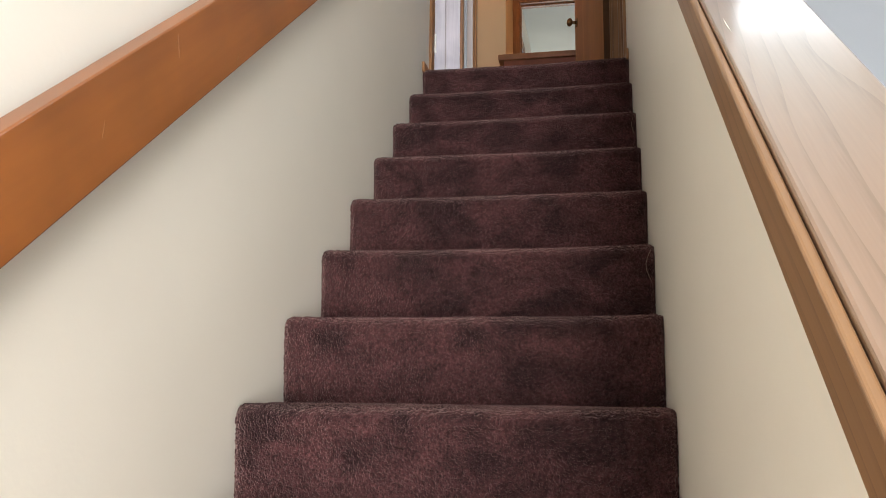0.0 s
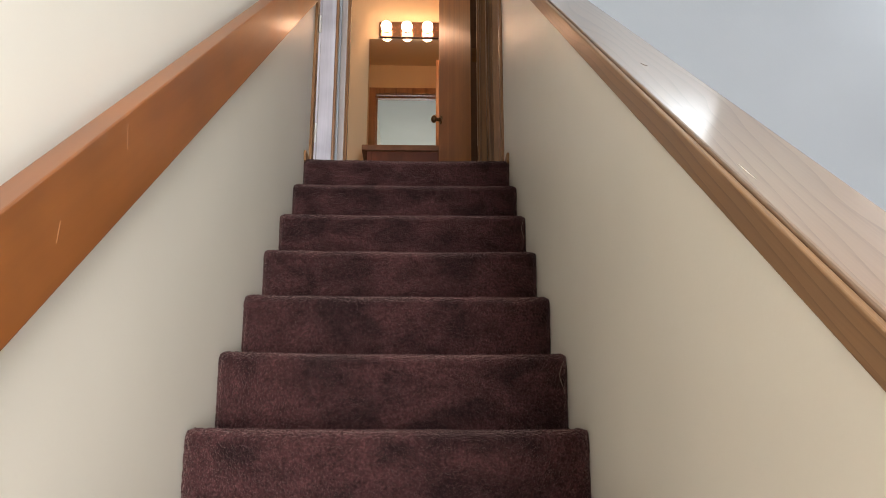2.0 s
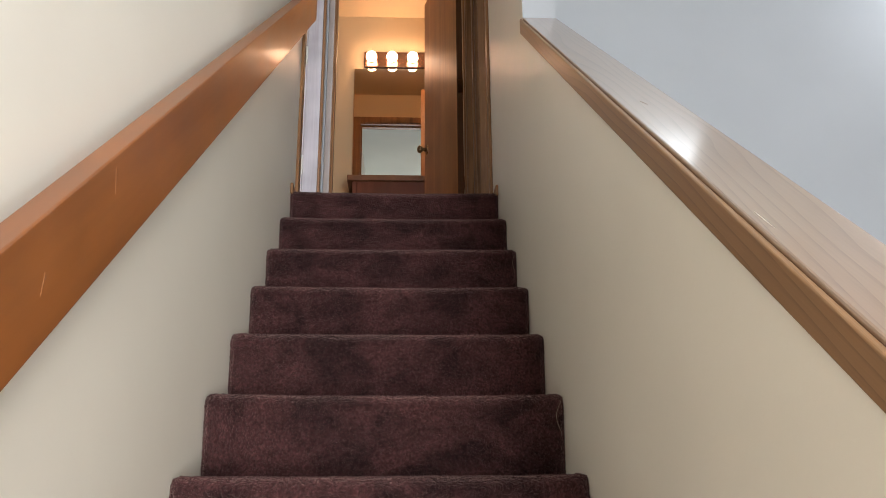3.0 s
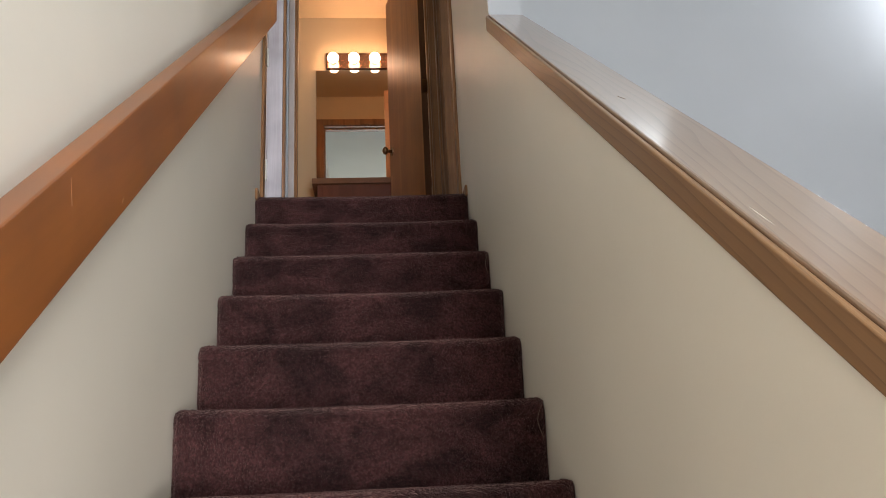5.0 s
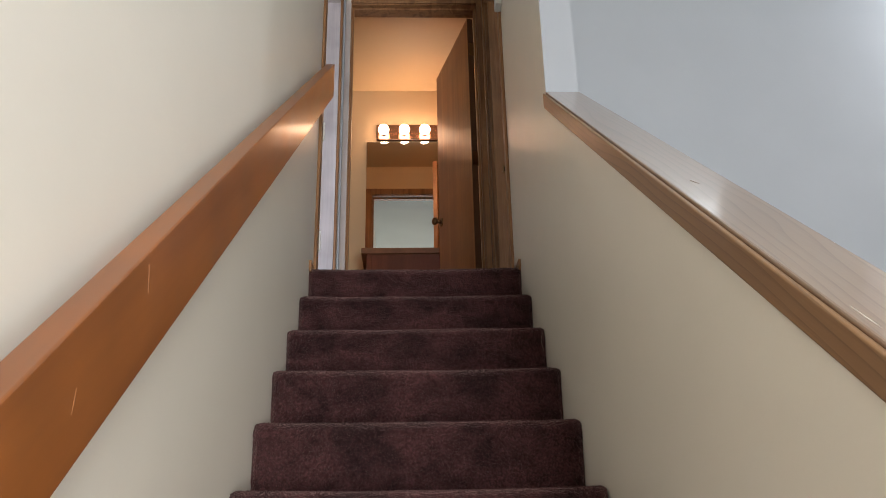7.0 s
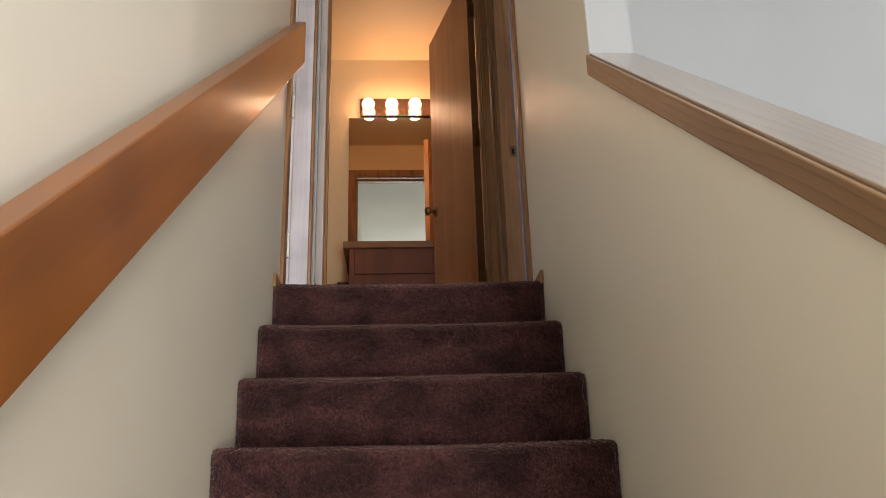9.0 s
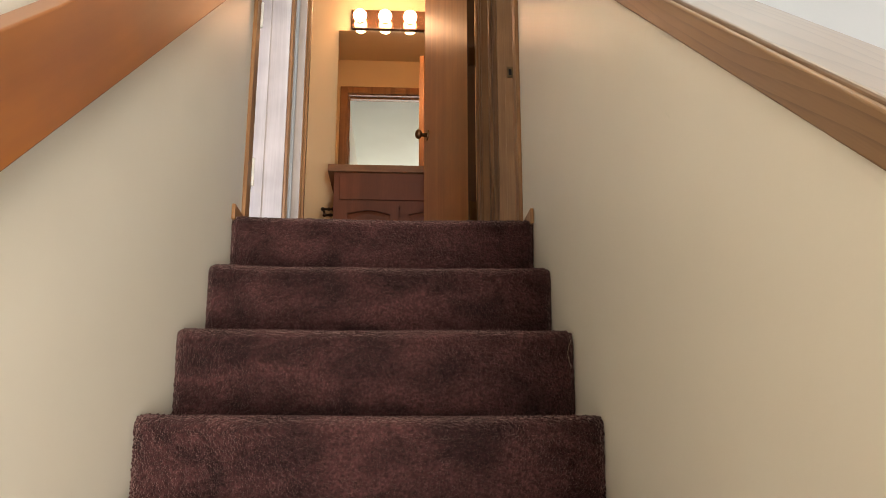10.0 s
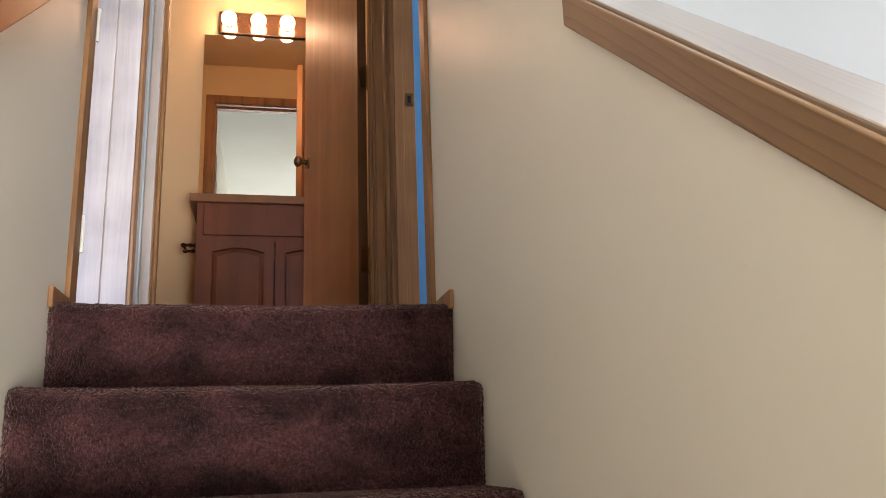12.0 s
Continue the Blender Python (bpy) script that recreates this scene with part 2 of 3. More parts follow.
# ---------------------------------------------------------------- mesh helpers
def add_box(bm, x0, x1, y0, y1, z0, z1):
    vs = [bm.verts.new(p) for p in itertools.product((x0, x1), (y0, y1), (z0, z1))]
    for q in ((0, 1, 3, 2), (4, 6, 7, 5), (0, 4, 5, 1), (2, 3, 7, 6), (0, 2, 6, 4), (1, 5, 7, 3)):
        bm.faces.new([vs[i] for i in q])
    return vs


def add_slope(bm, x0, x1, ya, yb, lo, hi):
    """A prism between x0 and x1 whose lower and upper faces are the lines lo(y) and hi(y)."""
    vs = [bm.verts.new((x, y, f(y))) for x in (x0, x1) for y in (ya, yb) for f in (lo, hi)]
    for q in ((0, 1, 3, 2), (4, 6, 7, 5), (0, 4, 5, 1), (2, 3, 7, 6), (0, 2, 6, 4), (1, 5, 7, 3)):
        bm.faces.new([vs[i] for i in q])
    return vs


def add_cyl(bm, a, b, r, r2=None, seg=20):
    a, b = Vector(a), Vector(b)
    q = (b - a).to_track_quat("Z", "Y").to_matrix().to_4x4()
    m = Matrix.Translation((a + b) / 2) @ q
    bmesh.ops.create_cone(bm, cap_ends=True, segments=seg, radius1=r, radius2=r if r2 is None else r2, depth=(b - a).length, matrix=m)


def add_ball(bm, c, r, sx=1, sy=1, sz=1, seg=20):
    bmesh.ops.create_uvsphere(bm, u_segments=seg, v_segments=seg // 2 + 2, radius=r, matrix=Matrix.Translation(c) @ Matrix.Diagonal((sx, sy, sz, 1)))


def bevel(bm, w, seg=2):
    bmesh.ops.bevel(bm, geom=bm.edges[:], offset=w, segments=seg, affect="EDGES", profile=0.5)


def obj(name, bm, material, smooth=False, edge=0.0, seg=2):
    if edge:
        bevel(bm, edge, seg)
    bmesh.ops.recalc_face_normals(bm, faces=bm.faces[:])
    me = bpy.data.meshes.new(name)
    bm.to_mesh(me)
    bm.free()
    me.materials.append(material)
    if smooth:
        me.polygons.foreach_set("use_smooth", [True] * len(me.polygons))
    return new(name, me)


def part(name, bm, material, parent, label="", smooth=False, edge=0.0, seg=2):
    ob = obj(name, bm, material, smooth, edge, seg)
    ob.parent = parent
    if label:
        ob["label"] = label
    return ob


def boxes(name, items, material, edge=0.0, parent=None, label=""):
    bm = bmesh.new()
    for it in items:
        add_box(bm, *it)
    return part(name, bm, material, parent, label, edge=edge) if parent else obj(name, bm, material, edge=edge)


def wall_hole(name, axis, at, thick, a0, a1, z0, z1, h0, h1, hz0, hz1, material):
    """A wall of one mesh with a rectangular opening; it faces along the axis ("x" or "y")."""
    bm = bmesh.new()
    rings = []
    for d in (at, at + thick):
        for u0, u1, v0, v1 in ((a0, a1, z0, z1), (h0, h1, hz0, hz1)):
            pts = ((u0, v0), (u1, v0), (u1, v1), (u0, v1))
            rings.append([bm.verts.new({"x": (d, u, v), "y": (u, d, v), "z": (u, v, d)}[axis]) for u, v in pts])
    for i in range(4):
        j = (i + 1) % 4
        bm.faces.new((rings[0][i], rings[0][j], rings[1][j], rings[1][i]))
        bm.faces.new((rings[2][i], rings[2][j], rings[3][j], rings[3][i]))
        bm.faces.new((rings[0][i], rings[0][j], rings[2][j], rings[2][i]))
        bm.faces.new((rings[1][i], rings[1][j], rings[3][j], rings[3][i]))
    return obj(name, bm, material)


def window(name, axis, at, u0, u1, v0, v1, label, bars=1):
    """A white window frame with a sill and upright bars in a wall's opening."""
    w = empty(name, label, "window", (at, (u0 + u1) / 2, v0) if axis == "x" else ((u0 + u1) / 2, at, v0))
    w["kind"] = "structure"
    def put(n, c0, c1, d0, d1, e0, e1):
        it = (d0, d1, c0, c1, e0, e1) if axis == "x" else (c0, c1, d0, d1, e0, e1)
        boxes(n, [it], WHITE, 0.002, w).data.transform(Matrix.Translation(-w.location))
    g, d0, d1 = 0.045, at - 0.02, at + 0.02
    put("window_frame", u0 + 0.001, u0 + g, d0, d1, v0 + 0.001, v1 - 0.001)
    put("window_frame", u1 - g, u1 - 0.001, d0, d1, v0 + 0.001, v1 - 0.001)
    put("window_frame", u0 + g, u1 - g, d0, d1, v0 + 0.001, v0 + g)
    put("window_frame", u0 + g, u1 - g, d0, d1, v1 - g, v1 - 0.001)
    for i in range(bars):
        c = u0 + (u1 - u0) * (i + 1) / (bars + 1)
        put("window_bar", c - 0.02, c + 0.02, d0, d1, v0 + g, v1 - g)
    return w


def setting(ob, label, category=""):
    return tagged(ob, label, category, kind="structure")


def empty(name, label, category, at=(0, 0, 0), group=""):
    e = new(name)
    e.empty_display_size = 0.05
    e.location = at
    return tagged(e, label, category, group)


# ---------------------------------------------------------------- large structure
DOOR_Y0, DOOR_Y1, DOOR_Z = 0.190, 0.940, 2.03     # rough openings of the two side doors
setting(boxes("wall_left", [
    (-0.15, 0, -5.6, DOOR_Y0, LOW, TOP),
    (-0.15, 0, DOOR_Y1, BATH_Y0, -0.2, TOP),
    (-0.15, 0, DOOR_Y0, DOOR_Y1, DOOR_Z, TOP)], CREAM), "smooth cream painted wall beside the stairs", "wall")
setting(boxes("wall_right", [
    (W, WALL2, -0.780, DOOR_Y0 + 0.062, LOW, TOP),
    (W, 0.935, DOOR_Y1, BATH_Y0, -0.2, TOP),
    (W, 0.935, DOOR_Y0 + 0.062, DOOR_Y1, DOOR_Z, TOP)], CREAM), "smooth cream painted wall at the top of the stairs", "wall")
setting(boxes("wall_end", [(W + 0.0005, WALL2, -0.7825, -0.7802, -1.2, TOP - 0.001)], GREYWALL), "pale grey painted end of the wall above the ledge", "wall")
bm = bmesh.new()
add_slope(bm, W, WALL2 - 0.004, -3.45, -0.780, lambda y: LOW, lambda y: CAP0 + CAPM * y - 0.024)
setting(obj("wall_half", bm, CREAM), "cream painted half wall that rises with the stairs", "wall")
setting(boxes("wall_bath_front", [
    (-1.0, 0.038, BATH_Y0, BATH_Y1, -0.2, TOP),
    (0.820, 1.06, BATH_Y0, BATH_Y1, -0.2, TOP),
    (0.038, 0.820, BATH_Y0, BATH_Y1, 2.110, TOP)], CREAM), "cream painted wall round the bathroom door", "wall")
setting(boxes("wall_bath_back", [(-1.0, 1.06, BATH_END, BATH_END + 0.1, -0.2, TOP)], BATH), "tan painted bathroom wall behind the vanity", "wall")
setting(boxes("wall_bath_left", [(-1.1, -1.0, BATH_Y0, BATH_END + 0.1, -0.2, TOP)], BATH), "tan painted bathroom side wall", "wall")
setting(boxes("wall_bath_right", [(1.06, 1.16, BATH_Y1, BATH_END + 0.1, -0.2, TOP)], BATH), "tan painted bathroom side wall", "wall")
setting(boxes("ceiling_bath", [(-1.0, 1.06, BATH_Y1, BATH_END, 2.383, 2.438)], BATH), "tan painted bathroom ceiling", "ceiling")
setting(boxes("wall_bath_lining", [(-1.0, BX_L - 0.06, BATH_Y1 + 0.001, BATH_Y1 + 0.002, 0.0, 2.383), (BX_R + 0.06, 1.06, BATH_Y1 + 0.001, BATH_Y1 + 0.002, 0.0, 2.383),
    (BX_L - 0.06, BX_R + 0.06, BATH_Y1 + 0.001, BATH_Y1 + 0.002, 2.157, 2.383)], BATH), "tan painted bathroom side of the door wall", "wall")
setting(boxes("floor_bath", [(-1.0, 1.06, BATH_Y1, BATH_END, -0.1, -0.004)], COUNTER), "plain tan vinyl bathroom floor", "floor")
# the opening is invented, only to let the overhead fill in
setting(wall_hole("ceiling", "z", TOP, 0.1, -0.15, 4.1, -5.7, BATH_Y0, 0.85, 1.75, -4.4, -3.1, CEIL), "flat off-white painted ceiling with an added unseen skylight", "ceiling")
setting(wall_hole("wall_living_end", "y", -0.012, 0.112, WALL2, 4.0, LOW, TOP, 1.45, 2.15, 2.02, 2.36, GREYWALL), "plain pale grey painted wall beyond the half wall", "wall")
setting(wall_hole("wall_living_right", "x", 4.0, 0.1, -5.6, 0.1, LOW, TOP, -4.75, -2.45, -1.75, 0.55, GREYWALL), "plain pale grey painted wall with a wide window", "wall")
setting(wall_hole("wall_back", "y", -5.7, 0.1, -0.15, 4.1, LOW, TOP, 0.02, 1.78, -2.50, -0.60, GREYWALL), "plain pale grey painted wall at the foot of the stairs", "wall")
window("window_entry", "y", -5.64, 0.02, 1.78, -2.50, -0.60, "wide white framed entry window")
added_skylight = setting(wall_hole("added_skylight_frame", "z", TOP + 0.11, 0.04, 0.80, 1.80, -4.45, -3.05, 0.85, 1.75, -4.4, -3.1, WHITE), "white frame of the added unseen skylight", "skylight")
window("window_living", "x", 4.06, -4.75, -2.45, -1.75, 0.55, "wide white framed living room window", 2)
# invented frame round the unseen light that the ledge reflects
window("highlight_opening", "y", 0.06, 1.45, 2.15, 2.02, 2.36, "small white framed opening for an unseen added light", 0)
setting(boxes("floor", [(-0.12, 4.1, -5.7, 0.1, LOW - 0.1, LOW)], SUB), "brown floor at the foot of the stairs", "floor")
# left bedroom
setting(boxes("wall_bedroom", [(-3.1, -3.0, -1.6, 1.14, -0.2, TOP), (-3.0, -0.12, -1.6, -1.5, -0.2, TOP), (-3.0, -1.1, BATH_Y0, 1.14, -0.2, TOP)], CREAM), "cream painted bedroom walls", "wall")
setting(boxes("ceiling_bedroom", [(-3.0, -0.12, -1.5, BATH_Y0, TOP, TOP + 0.1)], CEIL), "off-white bedroom ceiling", "ceiling")
setting(boxes("floor_bedroom", [(-3.0, -0.12, -1.5, BATH_Y0, -0.1, -0.004)], CARPET), "dark mauve bedroom carpet", "floor")
# blue room
setting(boxes("wall_blue_room", [(0.936, 3.9, BATH_Y0 - 0.01, BATH_Y0 - 0.001, -0.1, TOP), (3.9, 4.0, 0.1, 1.14, -0.1, TOP)], BLUE), "bright blue painted bedroom wall", "wall")
setting(boxes("ceiling_blue_room", [(WALL2, 3.9, 0.1, 1.03, 2.34, 2.439)], CEIL), "off-white ceiling of the blue room", "ceiling")
setting(boxes("floor_blue_room", [(WALL2, 3.9, 0.1, 1.03, -0.1, -0.004)], CARPET), "dark mauve carpet of the blue room", "floor")

# ---------------------------------------------------------------- doors' trim
def opening_trim(name, side, label):
    """Jamb, stop and casing of a side doorway; side -1 for the wall at x = 0, +1 for the wall at x = W."""
    t = empty(name, label, "door frame", (0 if side < 0 else W, 0.57, 0))
    t["kind"] = "structure"
    inner = 0.0 if side < 0 else W
    outer = -0.15 if side < 0 else 0.935
    xa, xb = sorted((inner, outer))
    y0 = DOOR_Y0 if side < 0 else DOOR_Y0 + 0.062
    y1, z1 = DOOR_Y1, DOOR_Z
    at = Matrix.Translation(-t.location)
    def put(n, items, e=0.0):
        # bedroom jamb, head and stops take the oak with window light in its colour
        ob = boxes(n, items, LIT_OAK if side < 0 and n != "casing" else OAK_V, e, t)
        ob.data.transform(at)
        return ob
    put("jamb", [(xa, xb, y1 - 0.018, y1 - 0.001, -0.003, z1 - 0.018)], 0.001)
    put("jamb", [(xa, xb, y0 + 0.001, y0 + 0.018, -0.003, z1 - 0.018)], 0.001)
    put("head", [(xa, xb, y0 + 0.001, y1 - 0.001, z1 - 0.018, z1 - 0.001)], 0.001)
    s0, s1 = (-0.149, -0.078) if side < 0 else (0.860, 0.892)
    put("door_stop", [(s0, s1, y1 - 0.029, y1 - 0.018, -0.003, z1 - 0.018)], 0.001)
    put("door_stop", [(s0, s1, y0 + 0.018, y0 + 0.029, -0.003, z1 - 0.018)], 0.001)
    k = 0.012 if side < 0 else -0.012
    c0, c1 = sorted((inner, inner + k))
    put("casing", [(c0, c1, y0 - 0.052, y0 + 0.010, -0.003, z1 + 0.05)], 0.002)
    put("casing", [(c0, c1, y1 - 0.010, y1 + 0.048, -0.003, z1 + 0.05)], 0.002)
    put("casing", [(c0, c1, y0 + 0.010, y1 - 0.010, z1 - 0.010, z1 + 0.05)], 0.002)
    return t


opening_trim("door_frame_left", -1, "oak door frame of the bedroom lit by its window")
right_frame = opening_trim("door_frame_right", 1, "oak door frame of the blue room with a strike plate")

bath_frame = empty("door_frame_bath", "dark oak frame round the bathroom door opening", "door frame", (0.43, BATH_Y0, 0))
bath_frame["kind"] = "structure"
OFF = Matrix.Translation(-bath_frame.location)
BX0, BX1, BZ = BX_L, BX_R, 2.090
for n, items, e in (
        ("jamb", [(BX0 - 0.019, BX0, BATH_Y0 - 0.002, BATH_Y1 + 0.002, -0.003, BZ)], 0.001),
        ("jamb", [(BX1, BX1 + 0.019, BATH_Y0 - 0.002, BATH_Y1 + 0.002, -0.003, BZ)], 0.001),
        ("head", [(BX0 - 0.019, BX1 + 0.019, BATH_Y0 - 0.002, BATH_Y1 + 0.002, BZ, BZ + 0.019)], 0.001),
        ("door_stop", [(BX0, BX0 + 0.010, 1.070, 1.112, -0.003, BZ - 0.011)], 0.001),
        ("door_stop", [(BX1 - 0.010, BX1, 1.070, 1.112, -0.003, BZ - 0.011)], 0.001),
        ("door_stop", [(BX0, BX1, 1.070, 1.112, BZ - 0.011, BZ)], 0.001),
        # same oak as the other casings, paled in colour for the bedroom light
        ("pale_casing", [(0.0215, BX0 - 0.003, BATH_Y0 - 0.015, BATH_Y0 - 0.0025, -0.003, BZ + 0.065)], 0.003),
        ("casing", [(BX1 + 0.006, W - 0.003, BATH_Y0 - 0.015, BATH_Y0 - 0.0025, -0.003, BZ + 0.065)], 0.003),
        ("casing", [(BX0 - 0.006, BX1 + 0.006, BATH_Y0 - 0.015, BATH_Y0 - 0.0025, BZ + 0.007, BZ + 0.065)], 0.003),
        ("casing", [(BX0 - 0.063, BX0 - 0.006, BATH_Y1 + 0.0025, BATH_Y1 + 0.015, -0.003, BZ + 0.065)], 0.003),
        ("casing", [(BX1 + 0.006, BX1 + 0.063, BATH_Y1 + 0.0025, BATH_Y1 + 0.015, -0.003, BZ + 0.065)], 0.003),
        ("casing", [(BX0 - 0.006, BX1 + 0.006, BATH_Y1 + 0.0025, BATH_Y1 + 0.015, BZ + 0.007, BZ + 0.065)], 0.003)):
    boxes(n.replace("pale_", ""), items, LIT_OAK if n[0] == "p" else OAK_V, e, bath_frame).data.transform(OFF)

# added strip whose pale grey stands for bluish sheen on the oak casing
bm = bmesh.new()
add_box(bm, 0.003, 0.0205, BATH_Y0 - 0.013, BATH_Y0 - 0.0025, -0.003, BZ + 0.065)
add_cyl(bm, (0.014, BATH_Y0 - 0.012, -0.003), (0.014, BATH_Y0 - 0.012, BZ + 0.06), 0.005, seg=12)
part("casing_sheen", bm, STRIP, bath_frame, "pale grey strip for the sheen on the casing").data.transform(OFF)

# ---------------------------------------------------------------- carpeted stairs
def carpet_step(k, parent):
    """The carpet of one step: its tread, the rounded nose and the riser under it."""
    rng = random.Random(40 + k)
    yn, zn = -RUN * k, -RISE * k + 0.011 - 0.0017 * k
    back = 0.0 if k == 0 else RUN
    prof = []
    for i in range(9):                                   # tread, from the back to the nose
        f = i / 8
        prof.append((yn + (back + 0.012 if k else 1.02) * (1 - f) + 0.026 * f, zn))
    r = 0.024
    for i in range(1, 9):                                # nose
        a = radians(90 + i * 15)
        prof.append((yn + r + 0.002 + math.cos(a) * r, zn - r + math.sin(a) * r))
    prof += [(yn + 0.006, zn - 0.058), (yn + 0.009, zn - 0.085)]
    for i in range(1, 8):
        prof.append((yn + 0.009 + 0.001 * i, zn - 0.085 - (RISE - 0.083) * i / 7))
    cols = 60
    x0, x1 = 0.002, W - 0.002
    bm = bmesh.new()
    grid = []
    ph = rng.random() * 20
    for c in range(cols + 1):
        u = c / cols
        u = 0.5 - 0.5 * math.cos(math.pi * u) if c in (0, cols) else u
        x = x0 + (x1 - x0) * u
        e = min(x - x0, x1 - x)
        pull = 0.010 * max(0.0, 1 - e / 0.012) ** 2
        sag = 0.0060 * noise.noise((x * 3.1 + ph, k * 3.7, 0)) + 0.0015 * noise.noise((x * 14 + ph, k, 5))
        sag += 0.0035 - 0.0075 * math.sin(math.pi * c / cols) ** 0.7
        row = []
        for y, z in prof:
            near = max(0.0, 1 - abs(y - yn) / 0.06)
            w = 0.002 * noise.noise((x * 9, y * 9 + k, z * 9))
            row.append(bm.verts.new((x, y + pull * near + w * 0.7 + sag * 0.8 * near, z + sag * near - pull * 0.8 * near + w * near)))
        grid.append(row)
    for a, b in zip(grid, grid[1:]):
        for i in range(len(prof) - 1):
            bm.faces.new((a[i], a[i + 1], b[i + 1], b[i]))
    inner = [[bm.verts.new((v.co.x, v.co.y + 0.016, v.co.z - 0.012)) for v in row] for row in (grid[0], grid[-1])]
    for row, ins in zip((grid[0], grid[-1]), inner):
        for i in range(len(prof) - 1):
            bm.faces.new((row[i], row[i + 1], ins[i + 1], ins[i]))
    return part("carpet_step", bm, CARPET, parent, smooth=True)


def pile_material():
    m = CARPET.copy()
    m.name = "carpet_pile"
    nt = m.node_tree
    bs = nt.nodes["Principled BSDF"]
    src = bs.inputs["Base Color"].links[0].from_socket
    for l in list(bs.inputs["Normal"].links):
        nt.links.remove(l)
    geo = nt.nodes.new("ShaderNodeNewGeometry")
    mr = nt.nodes.new("ShaderNodeMapRange")
    mr.inputs["To Min"].default_value, mr.inputs["To Max"].default_value = 0.75, 1.3
    hs = nt.nodes.new("ShaderNodeHueSaturation")
    nt.links.new(geo.outputs["Random Per Island"], mr.inputs[0])
    nt.links.new(mr.outputs[0], hs.inputs["Value"])
    nt.links.new(src, hs.inputs["Color"])
    nt.links.new(hs.outputs[0], bs.inputs["Base Color"])
    return m


PILE = pile_material()


def carpet_pile(steps, parent):
    """Short yarn tufts, one small knob each, standing on the carpets of the given steps."""
    rng = np.random.default_rng(7)
    verts = []
    for ob in steps:
        me = ob.data
        co = np.empty(len(me.vertices) * 3)
        me.vertices.foreach_get("co", co)
        co = co.reshape(-1, 3)
        quads = np.array([tuple(p.vertices) for p in me.polygons if len(p.vertices) == 4])
        a, b_, c, d = (co[quads[:, i]] for i in range(4))
        cr = np.cross(c - a, d - b_)
        area = np.linalg.norm(cr, axis=1) / 2
        nrm = cr / np.maximum(np.linalg.norm(cr, axis=1), 1e-12)[:, None]
        mid_ = (a + b_ + c + d) / 4
        keep = (mid_[:, 1] < 0.30) & (area > 0)
        count = rng.poisson(np.where(keep, area / 0.0048 ** 2, 0))
        idx = np.repeat(np.arange(len(quads)), count)
        u, v = rng.random(len(idx))[:, None], rng.random(len(idx))[:, None]
        p = (a[idx] * (1 - u) + d[idx] * u) * (1 - v) + (b_[idx] * (1 - u) + c[idx] * u) * v
        n = nrm[idx]
        flow = np.stack([np.sin(p[:, 0] * 31 + p[:, 2] * 23), np.zeros(len(p)), -0.6 + 0.8 * np.sin(p[:, 0] * 17 + p[:, 2] * 41 + 2)], 1)
        tip = n + flow * 0.45 + rng.normal(0, 0.30, (len(idx), 3))
        tip /= np.linalg.norm(tip, axis=1)[:, None]
        side = np.cross(n, rng.normal(0, 1, (len(idx), 3)))
        side /= np.linalg.norm(side, axis=1)[:, None]
        other = np.cross(n, side)
        r = rng.uniform(0.0022, 0.0034, len(idx))[:, None]
        ln = rng.uniform(0.0022, 0.0046, len(idx))[:, None]
        base = p - n * 0.001
        ring = [base + r * (side * math.cos(q * math.pi / 2) + other * math.sin(q * math.pi / 2)) for q in range(4)]
        mids = [base + tip * ln * 0.65 + 0.8 * r * (side * math.cos(q * math.pi / 2 + 0.5) + other * math.sin(q * math.pi / 2 + 0.5)) for q in range(4)]
        verts.append(np.stack(ring + mids + [base + tip * ln], axis=1))
    v = np.concatenate(verts)
    v[:, :, 0] = np.clip(v[:, :, 0], 0.0006, W - 0.0006)
    n = len(v)
    base = np.arange(n)[:, None] * 9
    tris = []
    for q in range(4):
        w = (q + 1) % 4
        tris += [(q, w, 4 + w), (q, 4 + w, 4 + q), (4 + q, 4 + w, 8)]
    pattern = np.array(tris).reshape(1, -1)
    f = (base + pattern).reshape(-1)
    me = bpy.data.meshes.new("carpet_pile")
    me.vertices.add(n * 9)
    me.vertices.foreach_set("co", v.reshape(-1))
    me.loops.add(n * 36)
    me.loops.foreach_set("vertex_index", f)
    me.polygons.add(n * 12)
    me.polygons.foreach_set("loop_start", np.arange(n * 12) * 3)
    me.update(calc_edges=True)
    me.polygons.foreach_set("use_smooth", [True] * len(me.polygons))
    me.materials.append(PILE)
    ob = new("carpet_pile", me)
    ob.parent = parent
    return tagged(ob, kind="stuff")


stairs = empty("staircase", "closed staircase in dark mauve brown plush carpet", "stairs")
stairs["kind"] = "structure"
bm = bmesh.new()
for k in range(STEPS):
    y1 = 1.03 if k == 0 else -RUN * (k - 1) + 0.03
    add_box(bm, 0.003, W - 0.003, -RUN * k + 0.035, y1, LOW if k else -0.19, -RISE * k - 0.016)
part("stair_body", bm, SUB, stairs)
carpets = [carpet_step(k, stairs) for k in range(STEPS)]
carpet_pile(carpets[:9], stairs)

setting(boxes("baseboard_left", [(0.001, 0.011, 0.0, DOOR_Y0 - 0.053, 0.001, 0.045)], OAK_V, 0.002), "low oak baseboard at the landing", "baseboard")
setting(boxes("baseboard_right", [(W - 0.011, W - 0.001, 0.0, DOOR_Y0 + 0.008, 0.001, 0.045)], OAK_V, 0.002), "low oak baseboard at the landing", "baseboard")

# ---------------------------------------------------------------- ledge on the half wall
ledge = empty("sloped_ledge", "varnished oak cap board along the top of the half wall", "ledge")
ledge["kind"] = "structure"
